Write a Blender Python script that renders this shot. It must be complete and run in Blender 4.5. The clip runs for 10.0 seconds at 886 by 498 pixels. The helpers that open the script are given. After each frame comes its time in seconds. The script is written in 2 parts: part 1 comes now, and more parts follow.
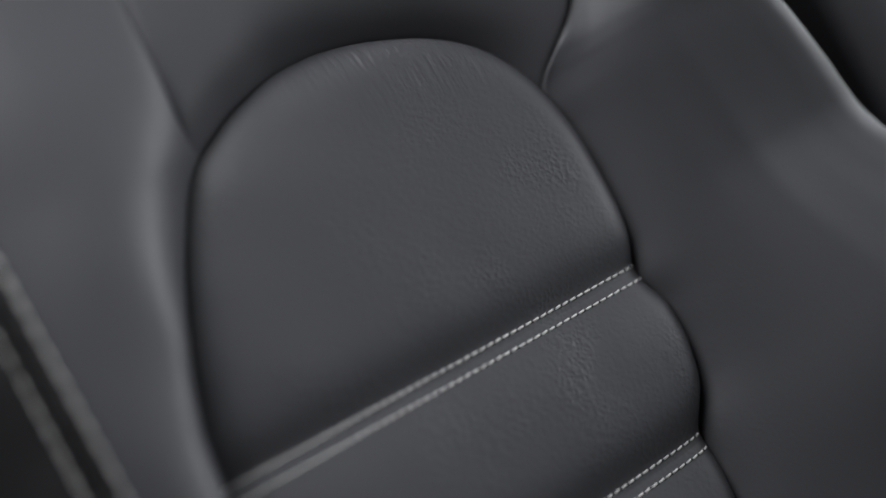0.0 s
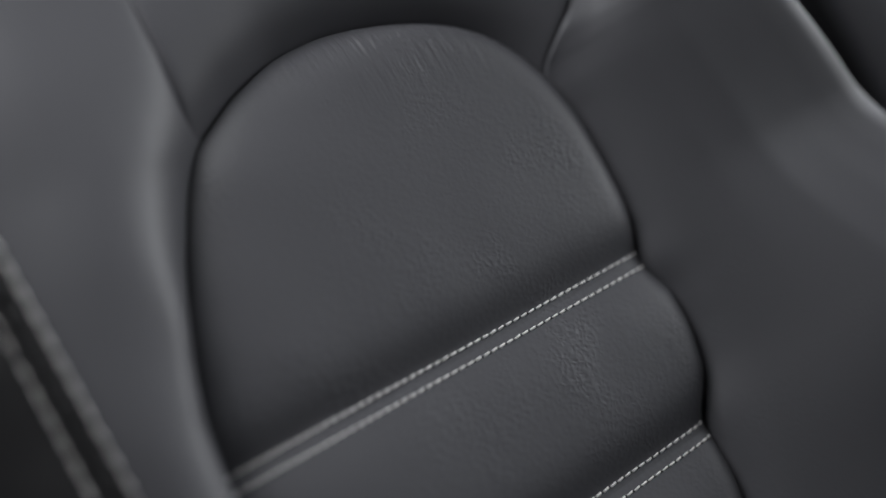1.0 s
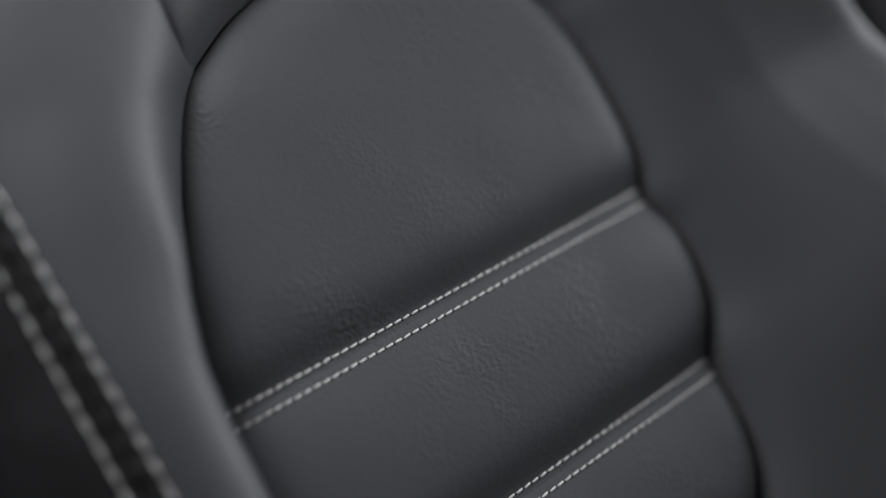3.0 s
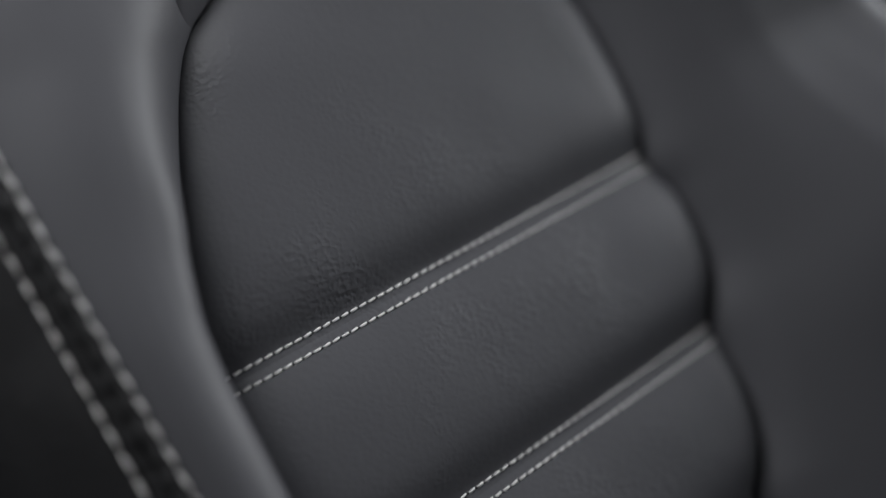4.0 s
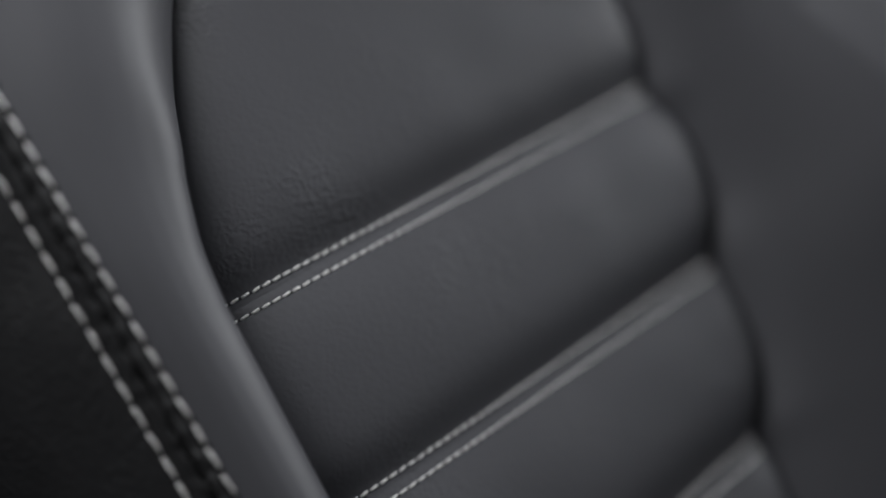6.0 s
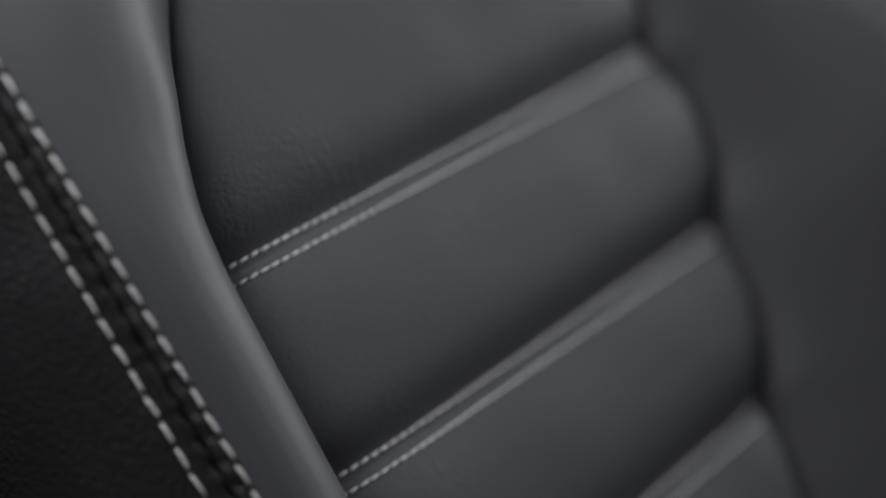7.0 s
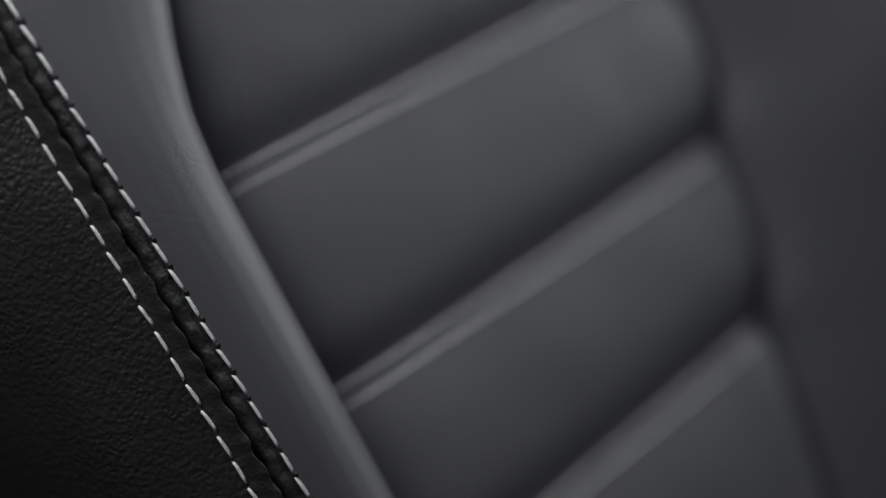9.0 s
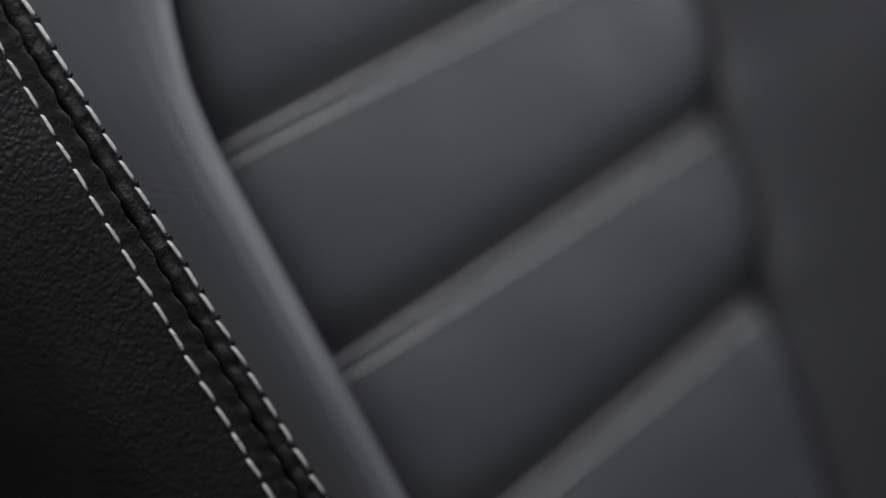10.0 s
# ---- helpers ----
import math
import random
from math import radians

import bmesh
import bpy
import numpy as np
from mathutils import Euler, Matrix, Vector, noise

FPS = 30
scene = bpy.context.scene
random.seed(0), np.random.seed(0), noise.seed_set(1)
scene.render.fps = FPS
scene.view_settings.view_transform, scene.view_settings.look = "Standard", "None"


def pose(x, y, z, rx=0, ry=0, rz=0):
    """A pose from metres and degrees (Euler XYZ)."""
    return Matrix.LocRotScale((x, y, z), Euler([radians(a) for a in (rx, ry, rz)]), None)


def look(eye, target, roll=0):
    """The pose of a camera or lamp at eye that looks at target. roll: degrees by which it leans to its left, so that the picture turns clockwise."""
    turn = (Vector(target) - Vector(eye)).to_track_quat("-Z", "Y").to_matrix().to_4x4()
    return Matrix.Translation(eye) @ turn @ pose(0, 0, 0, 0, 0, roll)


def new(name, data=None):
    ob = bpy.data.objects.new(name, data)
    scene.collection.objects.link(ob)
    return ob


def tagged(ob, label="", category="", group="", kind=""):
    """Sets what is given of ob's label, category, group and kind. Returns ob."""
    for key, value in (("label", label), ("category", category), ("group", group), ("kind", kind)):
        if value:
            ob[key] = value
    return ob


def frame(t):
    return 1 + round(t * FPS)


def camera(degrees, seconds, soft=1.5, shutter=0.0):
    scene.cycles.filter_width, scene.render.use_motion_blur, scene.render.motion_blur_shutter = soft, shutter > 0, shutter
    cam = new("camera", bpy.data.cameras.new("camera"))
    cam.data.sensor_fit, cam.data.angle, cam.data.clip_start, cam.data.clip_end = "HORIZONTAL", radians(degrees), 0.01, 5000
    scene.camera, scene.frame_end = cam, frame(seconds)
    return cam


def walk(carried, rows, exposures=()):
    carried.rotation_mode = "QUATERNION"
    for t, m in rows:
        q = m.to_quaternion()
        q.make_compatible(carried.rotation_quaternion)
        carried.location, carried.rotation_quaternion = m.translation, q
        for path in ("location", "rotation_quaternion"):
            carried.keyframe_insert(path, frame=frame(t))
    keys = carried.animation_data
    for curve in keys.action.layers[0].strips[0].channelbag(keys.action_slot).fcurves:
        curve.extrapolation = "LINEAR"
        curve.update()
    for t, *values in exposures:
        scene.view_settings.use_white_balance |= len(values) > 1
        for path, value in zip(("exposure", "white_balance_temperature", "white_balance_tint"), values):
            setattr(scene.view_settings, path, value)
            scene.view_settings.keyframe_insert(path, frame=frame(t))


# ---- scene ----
cam = camera(40.0, 10.0, soft=1.4)
cam.data.dof.use_dof = True
cam.data.dof.aperture_fstop = 1.2
ROWS = [
    (0.0, -0.1877, -0.4316, 0.9690, 75.95, 18.60, -30.89),
    (0.5, -0.1899, -0.4282, 0.9682, 75.81, 18.54, -31.19),
    (1.0, -0.1928, -0.4251, 0.9661, 75.61, 18.45, -31.49),
    (1.5, -0.1958, -0.4217, 0.9638, 75.36, 18.32, -31.80),
    (2.0, -0.1986, -0.4175, 0.9604, 74.90, 18.25, -32.18),
    (2.5, -0.2012, -0.4127, 0.9572, 74.28, 18.27, -32.62),
    (4.0, -0.2091, -0.4006, 0.9487, 72.49, 17.95, -33.74),
    (4.5, -0.2111, -0.3967, 0.9462, 71.92, 17.84, -34.06),
    (5.0, -0.2134, -0.3935, 0.9432, 71.34, 17.70, -34.33),
    (5.5, -0.2155, -0.3915, 0.9408, 70.75, 17.60, -34.58),
    (7.0, -0.2189, -0.3827, 0.9327, 69.04, 17.37, -35.17),
    (7.5, -0.2209, -0.3798, 0.9291, 68.56, 17.13, -35.38),
    (8.0, -0.2231, -0.3766, 0.9248, 67.94, 17.01, -35.67),
    (8.5, -0.2253, -0.3740, 0.9214, 67.25, 16.94, -35.99),
    (9.0, -0.2277, -0.3723, 0.9180, 66.56, 16.86, -36.25),
    (9.5, -0.2297, -0.3719, 0.9162, 66.08, 16.71, -36.42),
    (10.0, -0.2311, -0.3720, 0.9154, 65.71, 16.62, -36.53),
]
walk(cam, [(t, pose(x, y, z, rx, ry, rz)) for t, x, y, z, rx, ry, rz in ROWS])

# ---- light: area lamps in a made-up roof opening and the unseen far side window ----
world = bpy.data.worlds.new("sky")
scene.world = world
world.use_nodes = True
wn = world.node_tree.nodes
sky = wn.new("ShaderNodeTexSky")
sky.sky_type, sky.sun_disc, sky.sun_elevation, sky.sun_rotation = "NISHITA", False, radians(40), radians(60)
world.node_tree.links.new(sky.outputs[0], wn["Background"].inputs[0])
wn["Background"].inputs[1].default_value = 0.1


def area_lamp(name, eye, target, sx, sy, watts, colour):
    data = bpy.data.lights.new(name, "AREA")
    data.shape, data.size, data.size_y, data.energy, data.color = "RECTANGLE", sx, sy, watts, colour
    ob = new(name, data)
    ob.matrix_world = look(eye, target)
    return ob


# added fill from above; the glass roof it would need is made up
area_lamp("roof_fill", (-0.27, -0.10, 1.47), (-0.27, -0.10, 0.0), 0.50, 0.34, 4.3, (0.97, 0.98, 1.0))
area_lamp("side_daylight", (1.29, -0.38, 1.09), (0.0, -0.02, 0.80), 0.80, 0.66, 13.0, (0.95, 0.97, 1.0))


# ---- materials ----
def material(name):
    m = bpy.data.materials.new(name)
    m.use_nodes = True
    nt = m.node_tree
    return m, nt.nodes, nt.links, nt.nodes["Principled BSDF"]


def leather(name, dark, light, rough, grain, depth, wrinkle, pull=0.0, even=0.04):
    """Grained leather: pebbles, soft creases in patches, uneven tone and gloss."""
    m, n, l, b = material(name)
    tc = n.new("ShaderNodeTexCoord")
    tone = n.new("ShaderNodeTexNoise")
    tone.inputs["Scale"].default_value, tone.inputs["Detail"].default_value = 14.0, 4.0
    l.new(tc.outputs["Object"], tone.inputs["Vector"])
    mix = n.new("ShaderNodeMix")
    mix.data_type = "RGBA"
    mix.inputs[6].default_value, mix.inputs[7].default_value = (*dark, 1), (*light, 1)
    l.new(tone.outputs["Fac"], mix.inputs[0])
    l.new(mix.outputs[2], b.inputs["Base Color"])
    cells = n.new("ShaderNodeTexVoronoi")
    cells.feature = "SMOOTH_F1"
    cells.inputs["Scale"].default_value = grain
    cells.inputs["Smoothness"].default_value = 0.6
    warp = n.new("ShaderNodeTexNoise")
    warp.inputs["Scale"].default_value, warp.inputs["Detail"].default_value = grain * 0.35, 2.0
    l.new(tc.outputs["Object"], warp.inputs["Vector"])
    bend = n.new("ShaderNodeVectorMath")
    bend.operation = "MULTIPLY_ADD"
    bend.inputs[1].default_value = (1.6 / grain,) * 3
    l.new(warp.outputs["Color"], bend.inputs[0])
    l.new(tc.outputs["Object"], bend.inputs[2])
    l.new(bend.outputs[0], cells.inputs["Vector"])
    patch = n.new("ShaderNodeTexNoise")
    patch.inputs["Scale"].default_value, patch.inputs["Detail"].default_value = 22.0, 3.0
    l.new(tc.outputs["Object"], patch.inputs["Vector"])
    ramp = n.new("ShaderNodeMapRange")
    ramp.inputs[1].default_value, ramp.inputs[2].default_value = 0.50, 0.68
    ramp.inputs[3].default_value, ramp.inputs[4].default_value = even, 1.0
    l.new(patch.outputs["Fac"], ramp.inputs[0])
    crease = n.new("ShaderNodeTexNoise")
    crease.inputs["Scale"].default_value, crease.inputs["Detail"].default_value = grain * 0.3, 4.0
    crease.inputs["Distortion"].default_value = 1.2
    l.new(tc.outputs["Object"], crease.inputs["Vector"])
    amount = n.new("ShaderNodeMath")
    amount.operation = "MULTIPLY"
    l.new(ramp.outputs[0], amount.inputs[0])
    l.new(cells.outputs["Distance"], amount.inputs[1])
    b1 = n.new("ShaderNodeBump")
    b1.inputs["Strength"].default_value, b1.inputs["Distance"].default_value = 1.0, depth
    l.new(amount.outputs[0], b1.inputs["Height"])
    b2 = n.new("ShaderNodeBump")
    b2.inputs["Strength"].default_value, b2.inputs["Distance"].default_value = 1.0, wrinkle
    l.new(crease.outputs["Fac"], b2.inputs["Height"])
    l.new(b1.outputs[0], b2.inputs["Normal"])
    l.new(b2.outputs[0], b.inputs["Normal"])
    if pull:
        turn_ = n.new("ShaderNodeMapping")
        turn_.inputs["Rotation"].default_value = (0, 0, radians(24))
        turn_.inputs["Scale"].default_value = (300.0, 45.0, 60.0)
        l.new(tc.outputs["Object"], turn_.inputs["Vector"])
        strands = n.new("ShaderNodeTexNoise")
        strands.inputs["Scale"].default_value, strands.inputs["Detail"].default_value = 1.0, 3.0
        l.new(turn_.outputs[0], strands.inputs["Vector"])
        where = n.new("ShaderNodeSeparateXYZ")
        l.new(tc.outputs["Object"], where.inputs[0])
        span = n.new("ShaderNodeMapRange")
        span.inputs[1].default_value, span.inputs[2].default_value = 0.108, 0.140
        l.new(where.outputs["Y"], span.inputs[0])
        side = n.new("ShaderNodeMapRange")
        side.inputs[1].default_value, side.inputs[2].default_value = 0.0, 0.045
        l.new(where.outputs["X"], side.inputs[0])
        reach = n.new("ShaderNodeMath")
        reach.operation = "MULTIPLY"
        l.new(span.outputs[0], reach.inputs[0])
        l.new(side.outputs[0], reach.inputs[1])
        force = n.new("ShaderNodeMath")
        force.operation = "MULTIPLY"
        l.new(reach.outputs[0], force.inputs[0])
        l.new(strands.outputs["Fac"], force.inputs[1])
        b3 = n.new("ShaderNodeBump")
        b3.inputs["Distance"].default_value = pull
        l.new(force.outputs[0], b3.inputs["Height"])
        l.new(b2.outputs[0], b3.inputs["Normal"])
        l.new(b3.outputs[0], b.inputs["Normal"])
    gloss = n.new("ShaderNodeMapRange")
    gloss.inputs[3].default_value, gloss.inputs[4].default_value = rough - 0.05, rough + 0.07
    l.new(patch.outputs["Fac"], gloss.inputs[0])
    l.new(gloss.outputs[0], b.inputs["Roughness"])
    b.inputs["Specular IOR Level"].default_value = 0.4
    return m


GREY = leather("grey_leather", (0.086, 0.086, 0.094), (0.100, 0.100, 0.109), 0.47, 460.0, 0.00042, 0.00008, 0.0016, 0.2)
BOLSTER = leather("bolster_grey_leather", (0.088, 0.088, 0.096), (0.098, 0.098, 0.107), 0.47, 520.0, 0.00010, 0.00006)
BLACK = leather("black_leather", (0.013, 0.013, 0.014), (0.021, 0.021, 0.022), 0.50, 560.0, 0.0006, 0.0002, 0.0, 0.6)
WELT = leather("black_welt_leather", (0.019, 0.019, 0.020), (0.031, 0.031, 0.032), 0.60, 900.0, 0.00035, 0.00018, 0.0, 0.6)


def cloth(name, low, high, scale, rough):
    m, n, l, b = material(name)
    tc = n.new("ShaderNodeTexCoord")
    t = n.new("ShaderNodeTexNoise")
    t.inputs["Scale"].default_value, t.inputs["Detail"].default_value = scale, 5.0
    l.new(tc.outputs["Object"], t.inputs["Vector"])
    mix = n.new("ShaderNodeMix")
    mix.data_type = "RGBA"
    mix.inputs[6].default_value, mix.inputs[7].default_value = (*low, 1), (*high, 1)
    l.new(t.outputs["Fac"], mix.inputs[0])
    l.new(mix.outputs[2], b.inputs["Base Color"])
    bump = n.new("ShaderNodeBump")
    bump.inputs["Distance"].default_value = 0.0002
    l.new(t.outputs["Fac"], bump.inputs["Height"])
    l.new(bump.outputs[0], b.inputs["Normal"])
    b.inputs["Roughness"].default_value = rough
    return m


THREAD = cloth("pale_thread", (0.82, 0.81, 0.79), (0.92, 0.91, 0.89), 2500.0, 0.6)
PLASTIC = cloth("black_plastic", (0.012, 0.012, 0.013), (0.020, 0.020, 0.022), 700.0, 0.55)
LINING = cloth("cabin_lining", (0.035, 0.035, 0.038), (0.05, 0.05, 0.053), 300.0, 0.9)
CARPET = cloth("cabin_carpet", (0.010, 0.010, 0.011), (0.02, 0.02, 0.021), 500.0, 0.95)

# ---- helpers for the upholstery; lengths of the seat's own plan in millimetres: u across, v up the backrest, n towards the front ----
RECLINE = 20.0
SEAT = pose(0, 0, 0.80) @ pose(0, 0, 0, 90 - RECLINE, 0, 0)


def sheet(points, flip=False):
    """A mesh from a rows x columns x 3 array in millimetres."""
    r, c, _ = points.shape
    i = np.arange(r * c).reshape(r, c)
    quads = np.stack([i[:-1, :-1], i[:-1, 1:], i[1:, 1:], i[1:, :-1]], -1).reshape(-1, 4)
    if flip:
        quads = quads[:, ::-1]
    me = bpy.data.meshes.new("sheet")
    me.from_pydata((points.reshape(-1, 3) / 1000.0).tolist(), [], quads.tolist())
    me.shade_smooth()
    return me


def part(name, me, mat, parent, label="", m=None):
    ob = new(name, me)
    if mat and not me.materials:
        me.materials.append(mat)
    ob.parent = parent
    if m is not None:
        ob.matrix_basis = m
    return tagged(ob, label)


def along(xs, ys, x, soft=5.0):
    """A smooth curve through rough stations."""
    x = np.asarray(x, float)
    k = np.linspace(-2, 2, 9)
    w = np.exp(-k * k)
    return sum(wi * np.interp(x + soft * ki, xs, ys) for wi, ki in zip(w, k)) / w.sum()


def stations(pts, count, soft=0.02):
    """count points evenly spaced along a smoothed polyline."""
    p = np.array(pts, float)
    s = np.r_[0, np.cumsum(np.hypot(*np.diff(p, axis=0).T))]
    s /= s[-1]
    t = np.linspace(0, 1, count)
    out = np.stack([along(s, p[:, 0], t, soft), along(s, p[:, 1], t, soft)], 1)
    ease = np.clip(np.minimum(t, 1 - t) / (2 * soft), 0, 1)[:, None]
    raw = np.stack([np.interp(t, s, p[:, 0]), np.interp(t, s, p[:, 1])], 1)
    return out * ease + raw * (1 - ease)


def far_from(line, u, v):
    """The distance of each point from a polyline."""
    best = np.full(u.shape, 1e9)
    for a, b in zip(line[:-1], line[1:]):
        d = b - a
        q = np.clip(((u - a[0]) * d[0] + (v - a[1]) * d[1]) / max(d @ d, 1e-9), 0, 1)
        best = np.minimum(best, np.hypot(u - a[0] - q * d[0], v - a[1] - q * d[1]))
    return best


def unevenness(u, v, size, amount, seed):
    """Soft dents of stuffed leather."""
    rng = np.random.RandomState(seed)
    out = np.zeros(u.shape)
    for _ in range(14):
        a, ph, f = rng.uniform(0, 6.283), rng.uniform(0, 6.283), rng.uniform(0.6, 1.8) / size
        out += np.sin(6.283 * f * (u * math.cos(a) + v * math.sin(a)) + ph)
    return amount * out / 4.0


def step(x, a, b):
    t = np.clip((x - a) / (b - a), 0, 1)
    return t * t * (3 - 2 * t)


# ---- plan of the backrest ----
LOW, HIGH = -270.0, 260.0
ARCH = [(-92.5, 5), (-90.7, 27), (-83.8, 52), (-68.5, 86), (-58, 107), (-51.5, 119), (-44, 128.5), (-20, 143.5), (5, 153), (28.5, 155.5), (51, 153), (74.5, 147), (92.4, 139),
        (105.6, 129), (117, 113.6), (123.6, 99), (128, 80), (129, 54), (128.4, 30), (127.6, 19), (124.3, 5)]
RIGHT_V = [-270, -187, -160, -145, -134, -121, -112, -100, -85, -75, -67, -50, -31, -11, 2.3, 8, 20]
RIGHT_U = [67, 84, 90.5, 90.5, 97.5, 104.5, 107.5, 110.5, 112.5, 113, 115, 123.5, 128, 129, 124.2, 124.8, 127.8]
SEAMS = [(4.9, 0.014), (-77.2, 0.035), (-153.0, 0.06)]


def seam_v(k, u):
    return SEAMS[k][0] + SEAMS[k][1] * u


def right_u(v):
    return along(RIGHT_V, RIGHT_U, v, 3.0)


def left_u(v):
    return along([-270, 5, 27, 52, 86, 107, 120, 129], [-93.8, -92.5, -90.7, -83.8, -68.5, -58, -51.5, -44], v, 4.0)


vs = np.linspace(-270, 4, 140)
OUTLINE = np.vstack([np.stack([left_u(vs), vs], 1), stations(ARCH, 160), np.stack([right_u(vs), vs], 1)[::-1]])


def panel_height(u, v):
    n = (-8.5 - 1.5 * step(u, -20, 60)) * np.exp(-far_from(OUTLINE, u, v) / (14.0 - 9.5 * step(u, -10, 80))) + 1.0
    for k in range(3):
        d = v - seam_v(k, u)
        up = np.maximum(d - 3.0, 0)
        down = np.maximum(3.0 - d, 0)
        n -= 7.5 * np.exp(-(up / 12.5) ** 1.5) * np.exp(-(down / 20.0) ** 1.4)
        n -= 0.12 * np.exp(-(d / 0.7) ** 2)
    return n + unevenness(u, v, 60.0, 0.16, 3)


def shoulder_height(u, v):
    d = far_from(np.array(stations(ARCH, 160)), u, v)
    near = 1 - step(u, -50, 70)
    return 12.0 + 2.0 * near + 0.03 * d - (22.0 + 2.0 * near) * np.exp(-d / (16.0 - 5.0 * near))


# ---- the setting ----
def box(name, lo, hi, mat, label, holes=()):
    """A slab of wall, with openings (axis, ranges) cut as a frame of four slabs."""
    bm = bmesh.new()
    slabs = [(lo, hi)]
    for (ax, a0, a1), (bx, b0, b1) in holes:
        (l0, h0), slabs = slabs[0], []
        for s in ((ax, l0[ax], a0, None), (ax, a1, h0[ax], None), (bx, l0[bx], b0, 1), (bx, b1, h0[bx], 1)):
            l2, h2 = list(l0), list(h0)
            l2[s[0]], h2[s[0]] = s[1], s[2]
            if s[3]:
                l2[ax], h2[ax] = a0, a1
            slabs.append((l2, h2))
    for l2, h2 in slabs:
        g = bmesh.ops.create_cube(bm, size=1.0)["verts"]
        for q in g:
            q.co = Vector([(l2[k] + h2[k]) / 2 + q.co[k] * (h2[k] - l2[k]) for k in range(3)])
    me = bpy.data.meshes.new(name)
    bm.to_mesh(me)
    me.materials.append(mat)
    return tagged(new(name, me), label, "structure", "", "structure")


box("floor", (-1.0, -1.5, -0.05), (1.4, 1.0, 0.0), CARPET, "dark carpeted cabin floor under the seats")
# the opening is only there to let the added fill lamp through
ceiling = box("ceiling", (-1.0, -1.5, 1.46), (1.4, 1.0, 1.52), LINING, "dark cabin headlining with a made-up opening for the fill lamp", [((0, -0.54, 0.00), (1, -0.29, 0.09))])
# the lens is focused by the distance to the origin of the headlining
MARK = Vector((-0.848, 0.565, 1.174))
ceiling.data.transform(Matrix.Translation(-MARK))
ceiling.location = MARK
cam.data.dof.focus_object = ceiling
box("wall_left", (-1.06, -1.5, 0.0), (-1.0, 1.0, 1.46), LINING, "dark trimmed cabin side")
box("wall_right", (1.3, -1.5, 0.0), (1.4, 1.0, 1.46), LINING, "dark trimmed cabin side with a window opening", [((1, -0.80, 0.04), (2, 0.74, 1.43))])
box("wall_front", (-1.0, -1.56, 0.0), (1.3, -1.5, 1.46), LINING, "dark cabin front wall")
box("wall_back", (-1.0, 1.0, 0.0), (1.3, 1.06, 1.46), LINING, "dark cabin rear wall")

# ---- the seat ----
BASE = pose(0, 0.25, 0)
seat = tagged(new("car_seat"), "grey leather car seat with channelled centre and pale stitching", "car seat")
seat.matrix_basis = BASE
IN_SEAT = BASE.inverted() @ SEAT


def thread_mesh(length, radius, sag):
    """One stitch: a round thread whose ends dive into the leather."""
    bm = bmesh.new()
    rings = []
    for q in np.linspace(-1, 1, 9):
        r = radius * (1 - 0.35 * abs(q) ** 3)
        z = radius * 0.55 - sag * max(0.0, abs(q) - 0.55) ** 2 * 6
        rings.append([bm.verts.new((q * length / 2, r * math.cos(a) * 1.1, z + r * math.sin(a))) for a in np.linspace(0, 2 * math.pi, 7)[:-1]])
    for a, b in zip(rings[:-1], rings[1:]):
        for k in range(6):
            bm.faces.new((a[k], b[k], b[(k + 1) % 6], a[(k + 1) % 6]))
    bm.faces.new(rings[0])
    bm.faces.new(rings[-1][::-1])
    for fc in bm.faces:
        fc.smooth = True
    me = bpy.data.meshes.new("stitch")
    bm.to_mesh(me)
    me.materials.append(THREAD)
    return me


def sew(parent, me, place, start, end, pitch, rng, skew=0.0):
    """Stitches along place(s), which gives a point in millimetres; s runs from start to end."""
    s = start
    while s + pitch <= end:
        a, b = np.array(place(s + pitch * 0.06)), np.array(place(s + pitch * 0.94))
        d = Vector((b - a) / np.linalg.norm(b - a))
        side = Vector((0, 0, 1)).cross(d).normalized()
        up = d.cross(side)
        c = Vector((a + b) / 2000.0)
        m = Matrix((d, side, up)).transposed().to_4x4()
        m.translation = c
        part("stitch", me, None, parent, "", m @ pose(0, 0, 0, 0, 0, skew + rng.uniform(-3, 3)))
        s += pitch


def hole_mesh(radius):
    bm = bmesh.new()
    bmesh.ops.create_icosphere(bm, subdivisions=1, radius=radius)
    for q in bm.verts:
        q.co.z *= 0.45
        q.co.x *= 1.25
    for fc in bm.faces:
        fc.smooth = True
    me = bpy.data.meshes.new("needle_hole")
    bm.to_mesh(me)
    me.materials.append(BLACK)
    return me


# centre panel: an arched upper pad and three channels below it
TH = stations(ARCH, 190)
bottom = np.stack([np.linspace(TH[0, 0], TH[-1, 0], 190), np.zeros(190)], 1)
bottom[:, 1] = seam_v(0, bottom[:, 0])
ring = (1 - np.linspace(1, 0, 110))[:, None, None]
grid = bottom[None] * (1 - ring) + TH[None] * ring
pad = np.concatenate([grid, panel_height(grid[..., 0], grid[..., 1])[..., None]], -1)
pads = [part("upper_pad", sheet(pad), GREY, seat, "smooth arched upper pad of grey leather", IN_SEAT)]
for k in range(3):
    q = np.linspace(0, 1, 90)[:, None]
    s = np.linspace(0, 1, 170)[None, :]
    mid = 10.0
    v_top, v_low = seam_v(k, mid), (seam_v(k + 1, mid) if k < 2 else LOW)
    u = np.zeros((90, 170))
    v = v_low + (v_top - v_low) * q + 0 * s
    for _ in range(3):
        u = left_u(v) * (1 - s) + right_u(v) * s
        low = seam_v(k + 1, u) if k < 2 else LOW + 0 * u
        v = low + (seam_v(k, u) - low) * q
    pads.append(part("channel_pad", sheet(np.stack([u, v, panel_height(u, v)], -1)), GREY, seat, "", IN_SEAT))

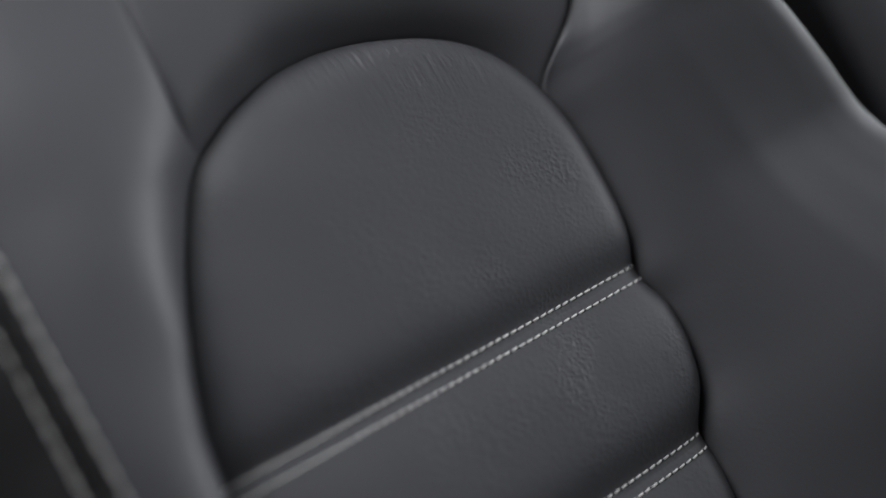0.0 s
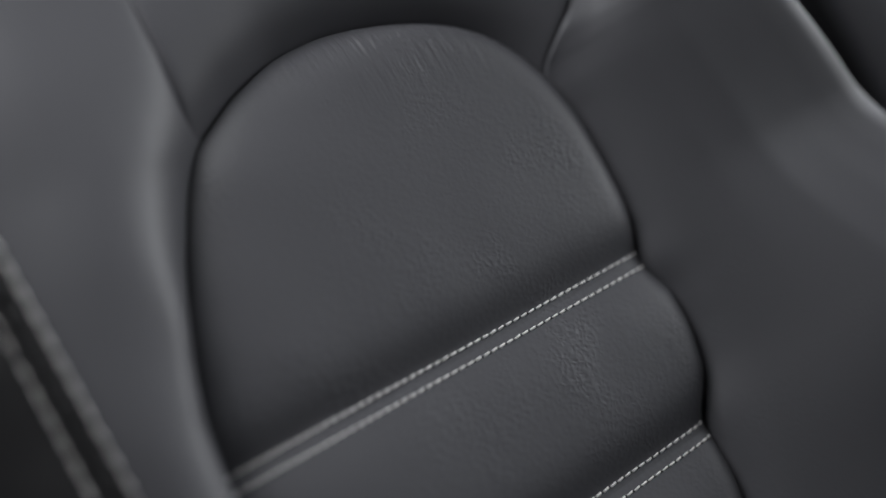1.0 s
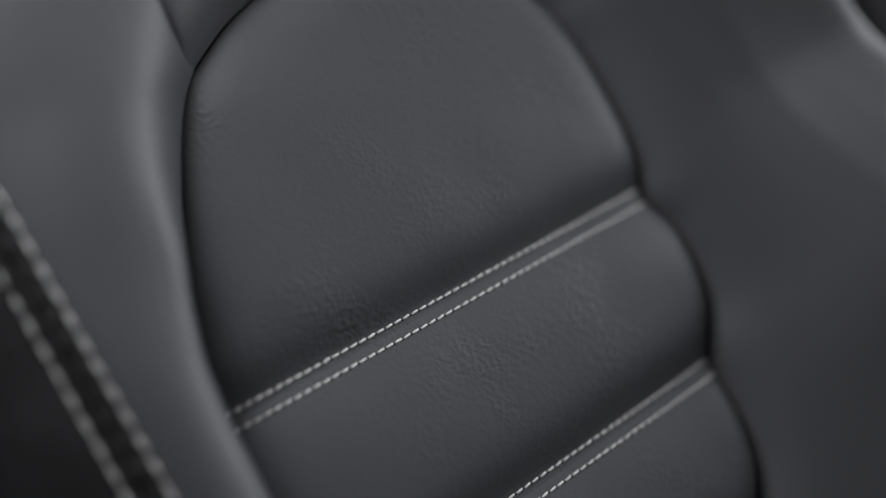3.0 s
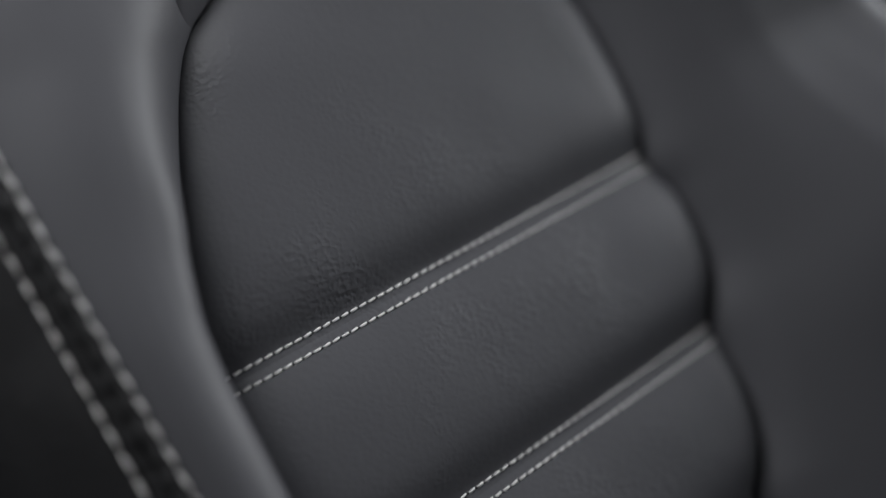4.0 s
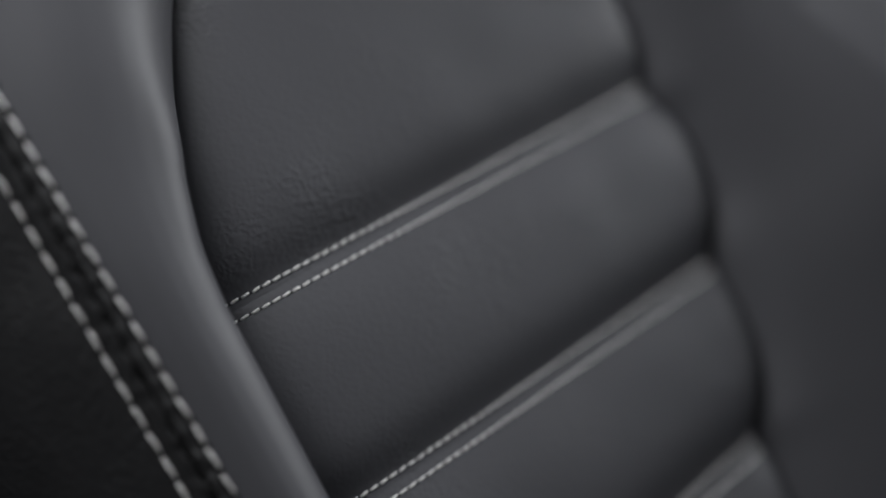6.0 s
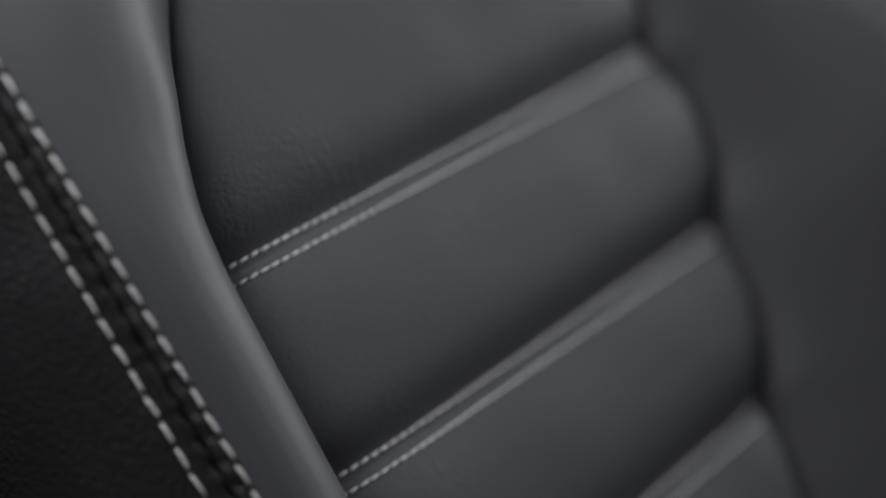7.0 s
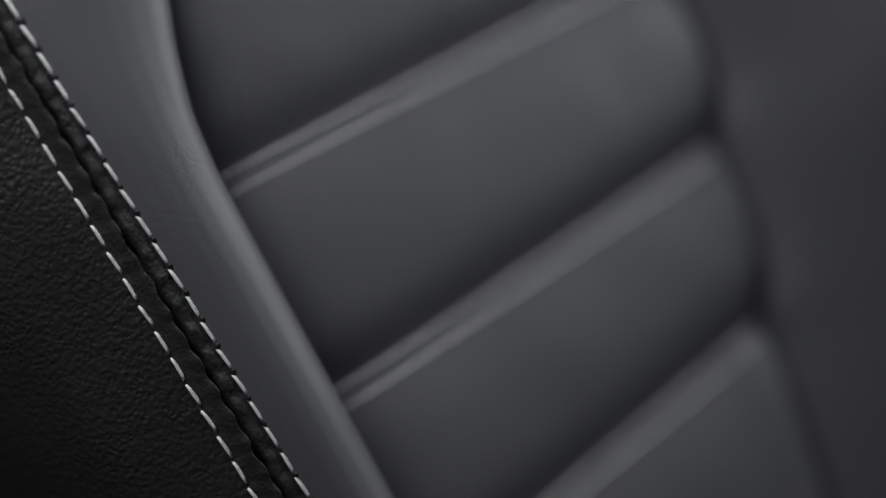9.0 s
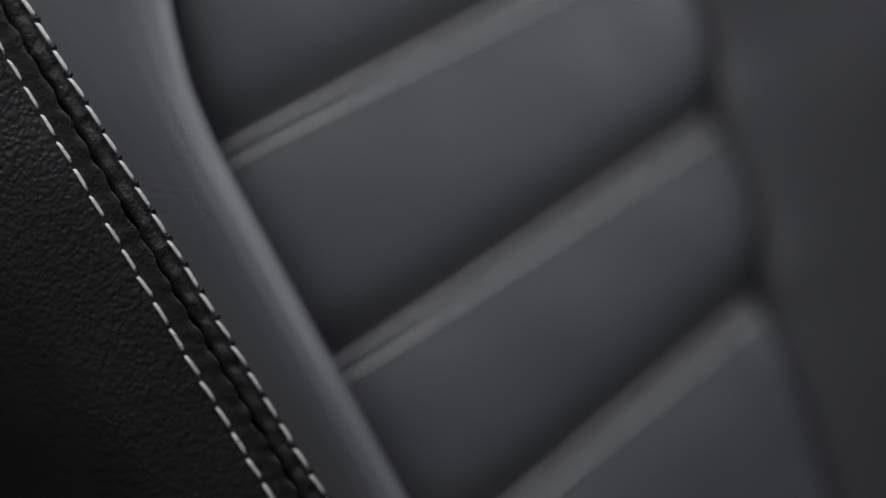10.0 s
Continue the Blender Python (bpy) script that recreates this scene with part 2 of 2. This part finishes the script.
FINE = thread_mesh(0.0035, 0.00050, 0.0005)
FINE_HOLE = hole_mesh(0.00055)
rng = random.Random(5)
for k in range(3):
    for off, owner in ((3.1, pads[k]), (-3.7, pads[k + 1])):
        def place(u, k=k, off=off):
            v = seam_v(k, u) + off
            return u, v, float(panel_height(np.array([u]), np.array([v]))[0]) + 0.05
        lo, hi = float(left_u(seam_v(k, -92))) + 1.0, float(right_u(seam_v(k, 110))) - 0.5
        sew(owner, FINE, place, lo, hi, 4.2, rng, 7.0)
        for q in np.arange(lo, hi, 4.2):
            part("needle_hole", FINE_HOLE, None, owner, "", Matrix.Translation(Vector(place(float(q))) / 1000.0))

# shoulder panel above the arch, between two seams
FOOT_L, FOOT_R = (-44.5, 128), (123, 100)
arc = stations([FOOT_L, *ARCH[7:15], FOOT_R], 120)
top = np.stack([np.linspace(-44, 165, 120), np.full(120, HIGH)], 1)
SEAM_L = [FOOT_L, (-45.5, 144), (-45, 167), (-45, 185), (-44, HIGH)]
SEAM_R = [FOOT_R, (126, 107), (133, 114.7), (141.5, 123.5), (148, 133), (156, 155), (161, 195), (165, HIGH)]
left, right = stations(SEAM_L, 90), stations(SEAM_R, 90)
x, y = np.linspace(0, 1, 120)[None, :, None], np.linspace(0, 1, 90)[:, None, None]
grid = (1 - y) * arc[None] + y * top[None] + (1 - x) * left[:, None] + x * right[:, None]
grid -= (1 - x) * (1 - y) * arc[0] + x * (1 - y) * arc[-1] + (1 - x) * y * top[0] + x * y * top[-1]
gu, gv = grid[..., 0], grid[..., 1]
hem = np.minimum(far_from(left, gu, gv), far_from(right, gu, gv))
gn = shoulder_height(gu, gv) - 1.7 * np.exp(-hem / 1.3) + unevenness(gu, gv, 70.0, 0.4, 8)
tuck = np.stack([30 + (gu[:1] - 30) * 0.92, 60 + (gv[:1] - 60) * 0.92, np.full((1, 120), -26.0)], -1)
part("shoulder_panel", sheet(np.concatenate([tuck, np.stack([gu, gv, gn], -1)])), BOLSTER, seat, "plain grey leather panel above the arch", IN_SEAT)


# left bolster: a round roll from the stitched edge to the crease
def edge_u(v):
    return -126.6 - 0.043 * v


def bolster_in(v):
    return np.where(v < 129, left_u(v), along([118, 129, 144, 167, 185, 260], [-52, -44.5, -45.5, -45, -45, -44], v, 3.0))


v = np.linspace(LOW, HIGH, 230)[:, None]
s = np.linspace(0, 1, 90)[None, :]
S_ = [0, 0.12, 0.3, 0.45, 0.6, 0.75, 0.87, 0.95, 1.0]
low_n = along(S_, [15.5, 18.4, 20.8, 21.4, 20.5, 18.6, 16.0, 13.6, 11.5], s, 0.045)
high_n = along(S_, [15.5, 18.8, 22.0, 23.0, 22.2, 20.2, 17.8, 15.8, 14.2], s, 0.045)
w = step(v, 10, 125)
u = edge_u(v) * (1 - s) + bolster_in(v) * s
n = low_n * (1 - w) + high_n * w
d = far_from(OUTLINE, u, v + 0 * u)
n = n - 22.5 * np.exp(-d / (1.6 + 9.0 * step(v, 55, 128))) - step(v, 124, 150) * 1.7 * np.exp(-(1 - s) * 88 / 1.3)
n = n + unevenness(u, v, 90.0, 0.5, 12)
u = np.concatenate([u, u[:, -1:] + 7], 1)
n = np.concatenate([n, n[:, -1:] - 9.0], 1)
part("side_bolster", sheet(np.stack([u, v + 0 * u, n], -1)), BOLSTER, seat, "rounded grey leather bolster with stitched outer edge", IN_SEAT)

# right bolster: a wide face rising to a rounded outer edge
rb_v = np.linspace(LOW, 18, 60)
RB_IN = [*zip(right_u(rb_v), rb_v), (128.4, 30), (129, 54), (128, 80), *SEAM_R]
inner = stations(RB_IN, 260, 0.004)
calm = stations([(66, LOW), (83, -187), (99, -130), (111, -85), (121, -50), (126.5, 10), (128.8, 54), (128, 80), *SEAM_R], 260, 0.03)
iv = inner[:, 1][:, None]
out_u = along([-270, -100, 8, 30, 52, 72, 91, 130, 200, 260], [345, 306, 255, 248, 240.5, 233, 226, 213, 200, 192], iv, 5.0)
s = np.r_[np.linspace(0, 0.2, 30)[:-1], np.linspace(0.2, 1.0, 60)][None, :]
R_S = [0, 0.03, 0.08, 0.16, 0.3, 0.5, 0.7, 0.85, 0.94, 1.0]
body_n = along(R_S, [-13, -5, 6, 20, 48, 85, 112, 127, 133, 134], s, 0.03)
body_hi = along(R_S, [-11, -5, 2, 9, 19, 30, 38, 43.5, 46, 45.5], s, 0.03)
w = step(iv, -105, 35)
near_seam = along(R_S, [6, 7, 8.5, 12, 20, 32, 40, 45, 46.5, 45.5], s, 0.03)
w3 = step(iv, 97, 118)
calm_u = np.interp(iv, calm[:, 1], calm[:, 0])
u = calm_u * (1 - s) + out_u * s + (inner[:, 0][:, None] - calm_u) * np.exp(-s * 18.0)
n = (body_n * (1 - w) + body_hi * w) * (1 - w3) + near_seam * w3 - 1.5 * w3 * np.exp(-s * 50.0)
n = n - 0.13 * (np.sqrt((80.0 - iv) ** 2 + 900.0) + 80.0 - iv) * step(s, 0.02, 0.95) + unevenness(u, iv, 110.0, 0.3, 21)
turn = np.array([[1.0, -0.5], [2.0, -1.6], [2.8, -3.8], [3.2, -10.0], [3.4, -32.0], [3.4, -110.0]])
u = np.concatenate([u[:, :1] - 6, u, out_u + turn[:, 0][None]], 1)
n = np.concatenate([np.full((260, 1), -28.0), n, np.minimum(n[:, -1:], n[:, -1:] + turn[:, 1][None])], 1)
part("side_bolster", sheet(np.stack([u, iv + 0 * u, n], -1)), BOLSTER, seat, "wide grey leather bolster with a soft rolled edge", IN_SEAT)

# the welt: two black lips that meet in a seam, puckered by the stitches
PITCH = 9.6
v = np.linspace(-265, 200, 620)[:, None]
pucker = 0.5 - 0.5 * np.cos(2 * math.pi * v / PITCH)


def lip(stations_u, stations_n, puffs, sway, seed):
    s = np.linspace(0, 1, 26)[None, :]
    k = np.linspace(0, 1, len(stations_u))
    uu = edge_u(v) + along(k, stations_u, s, 0.03) + along(k, sway, s, 0.03) * (pucker - 0.5 + unevenness(0 * v, v, 14.0, 0.5, seed + 2))
    nn = along(k, stations_n, s, 0.03) + along(k, puffs, s, 0.03) * pucker + unevenness(uu, v, 7.0, 0.22, seed) + unevenness(uu, v, 2.6, 0.10, seed + 1)
    return sheet(np.stack([uu, v + 0 * uu, nn], -1), flip=True)


lip_a = part("welt", lip([0.9, 0.3, -0.5, -2.4, -4.5, -5.5, -5.8], [14.5, 15.2, 15.0, 15.9, 14.6, 11.6, 6.0], [0, 0, 0.08, 0.4, 0.9, 1.6, 0], [0, 0, 0, 0, 0.2, 0.7, 0.7], 31), WELT, seat, "black leather welt beside the stitched seam", IN_SEAT)
lip_b = part("welt", lip([-5.9, -6.3, -7.1, -8.5, -10.5, -12.2, -13.2], [5.0, 12.4, 15.8, 14.6, 11.0, 8.5, 7.8], [0, 1.3, 1.1, 0.4, 0.05, 0, 0], [0.7, 0.7, 0.5, 0.1, 0, 0, 0], 37), WELT, seat, "black leather welt beside the stitched seam", IN_SEAT)

# black outer side of the backrest
v2 = np.linspace(LOW, HIGH, 150)[:, None]
s = np.linspace(0, 1, 70)[None, :]
k = np.linspace(0, 1, 8)
du = along(k, [-11.6, -18, -28, -42, -60, -78, -92, -98], s, 0.04)
dn = along(k, [8.6, 6.5, 1, -9, -32, -70, -120, -165], s, 0.04)
u = edge_u(v2) + du
part("side_panel", sheet(np.stack([u, v2 + 0 * u, dn + unevenness(u, v2, 80.0, 0.8, 41)], -1), flip=True), BLACK, seat, "black grained leather outer side panel", IN_SEAT)

COARSE = thread_mesh(0.0083, 0.00056, 0.0008)
sew(lip_a, COARSE, lambda q: (float(edge_u(q)) + 0.1, q, 16.2), -262.0, 195.0, PITCH, rng, 3.0)
sew(lip_b, COARSE, lambda q: (float(edge_u(q)) - 12.0 + 0.009 * q, q, 9.3), -258.0, 195.0, PITCH, rng, 3.0)


HOLE = hole_mesh(0.0014)
q = -262.0
while q < 195.0:
    part("needle_hole", HOLE, None, lip_a, "", pose(float(edge_u(q)) / 1000 + 0.0008 + rng.uniform(-1, 1) * 0.0002, q / 1000, 0.0162, 0, 0, rng.uniform(0, 180)))
    q += PITCH


# the back shell and the foot that carry the upholstery
def slab(lo, hi, bevel):
    bm = bmesh.new()
    for q in bmesh.ops.create_cube(bm, size=1.0)["verts"]:
        q.co = Vector([((lo[k] + hi[k]) / 2 + q.co[k] * (hi[k] - lo[k])) / 1000.0 for k in range(3)])
    bmesh.ops.bevel(bm, geom=bm.edges[:], offset=bevel / 1000.0, segments=3, affect="EDGES", profile=0.5)
    me = bpy.data.meshes.new("slab")
    bm.to_mesh(me)
    return me


part("back_shell", slab((-212, -560, -165), (190, 262, -100), 18), PLASTIC, seat, "black plastic back shell", IN_SEAT)
part("seat_foot", slab((-200, -200, 0), (200, 250, 330), 20), PLASTIC, seat, "black plastic seat foot on the floor")

# ---- the neighbouring seat, of which the rolled edge shows ----
other = tagged(new("car_seat"), "grey leather neighbouring car seat in soft shade", "car seat")
other.matrix_basis = pose(0.6, 0.25, 0)
IN_OTHER = other.matrix_basis.inverted() @ SEAT
v = np.linspace(-300, 280, 40)[:, None]
s = np.linspace(0, 1, 40)[None, :]
# side panel is black leather so that the shaded gap's darkness comes from colour
k = np.linspace(0, 1, 5)
u = along(k, [374, 369, 367, 367, 370], s, 0.03) + 0.02 * (v - 60)
n = along(k, [-215, -170, -130, -95, -72], s, 0.03)
part("side_panel", sheet(np.stack([u, v + 0 * u, n + 0 * v], -1)), BLACK, other, "outer side panel, coloured black to stand for the dark gap between the seats", IN_OTHER)
k = np.linspace(0, 1, 7)
u = along(k, [369.5, 371, 378, 392, 420, 500, 640], s, 0.03) + 0.02 * (v - 60)
n = along(k, [-73, -64, -53, -46, -44, -54, -66], s, 0.03)
part("side_bolster", sheet(np.stack([u, v + 0 * u, n + 0 * v], -1)), GREY, other, "rounded grey leather bolster", IN_OTHER)
part("back_shell", slab((378, -560, -215), (700, 285, -95), 18), PLASTIC, other, "black plastic back shell", IN_OTHER)
part("seat_foot", slab((-180, -200, 0), (180, 250, 330), 20), PLASTIC, other, "black plastic seat foot on the floor")
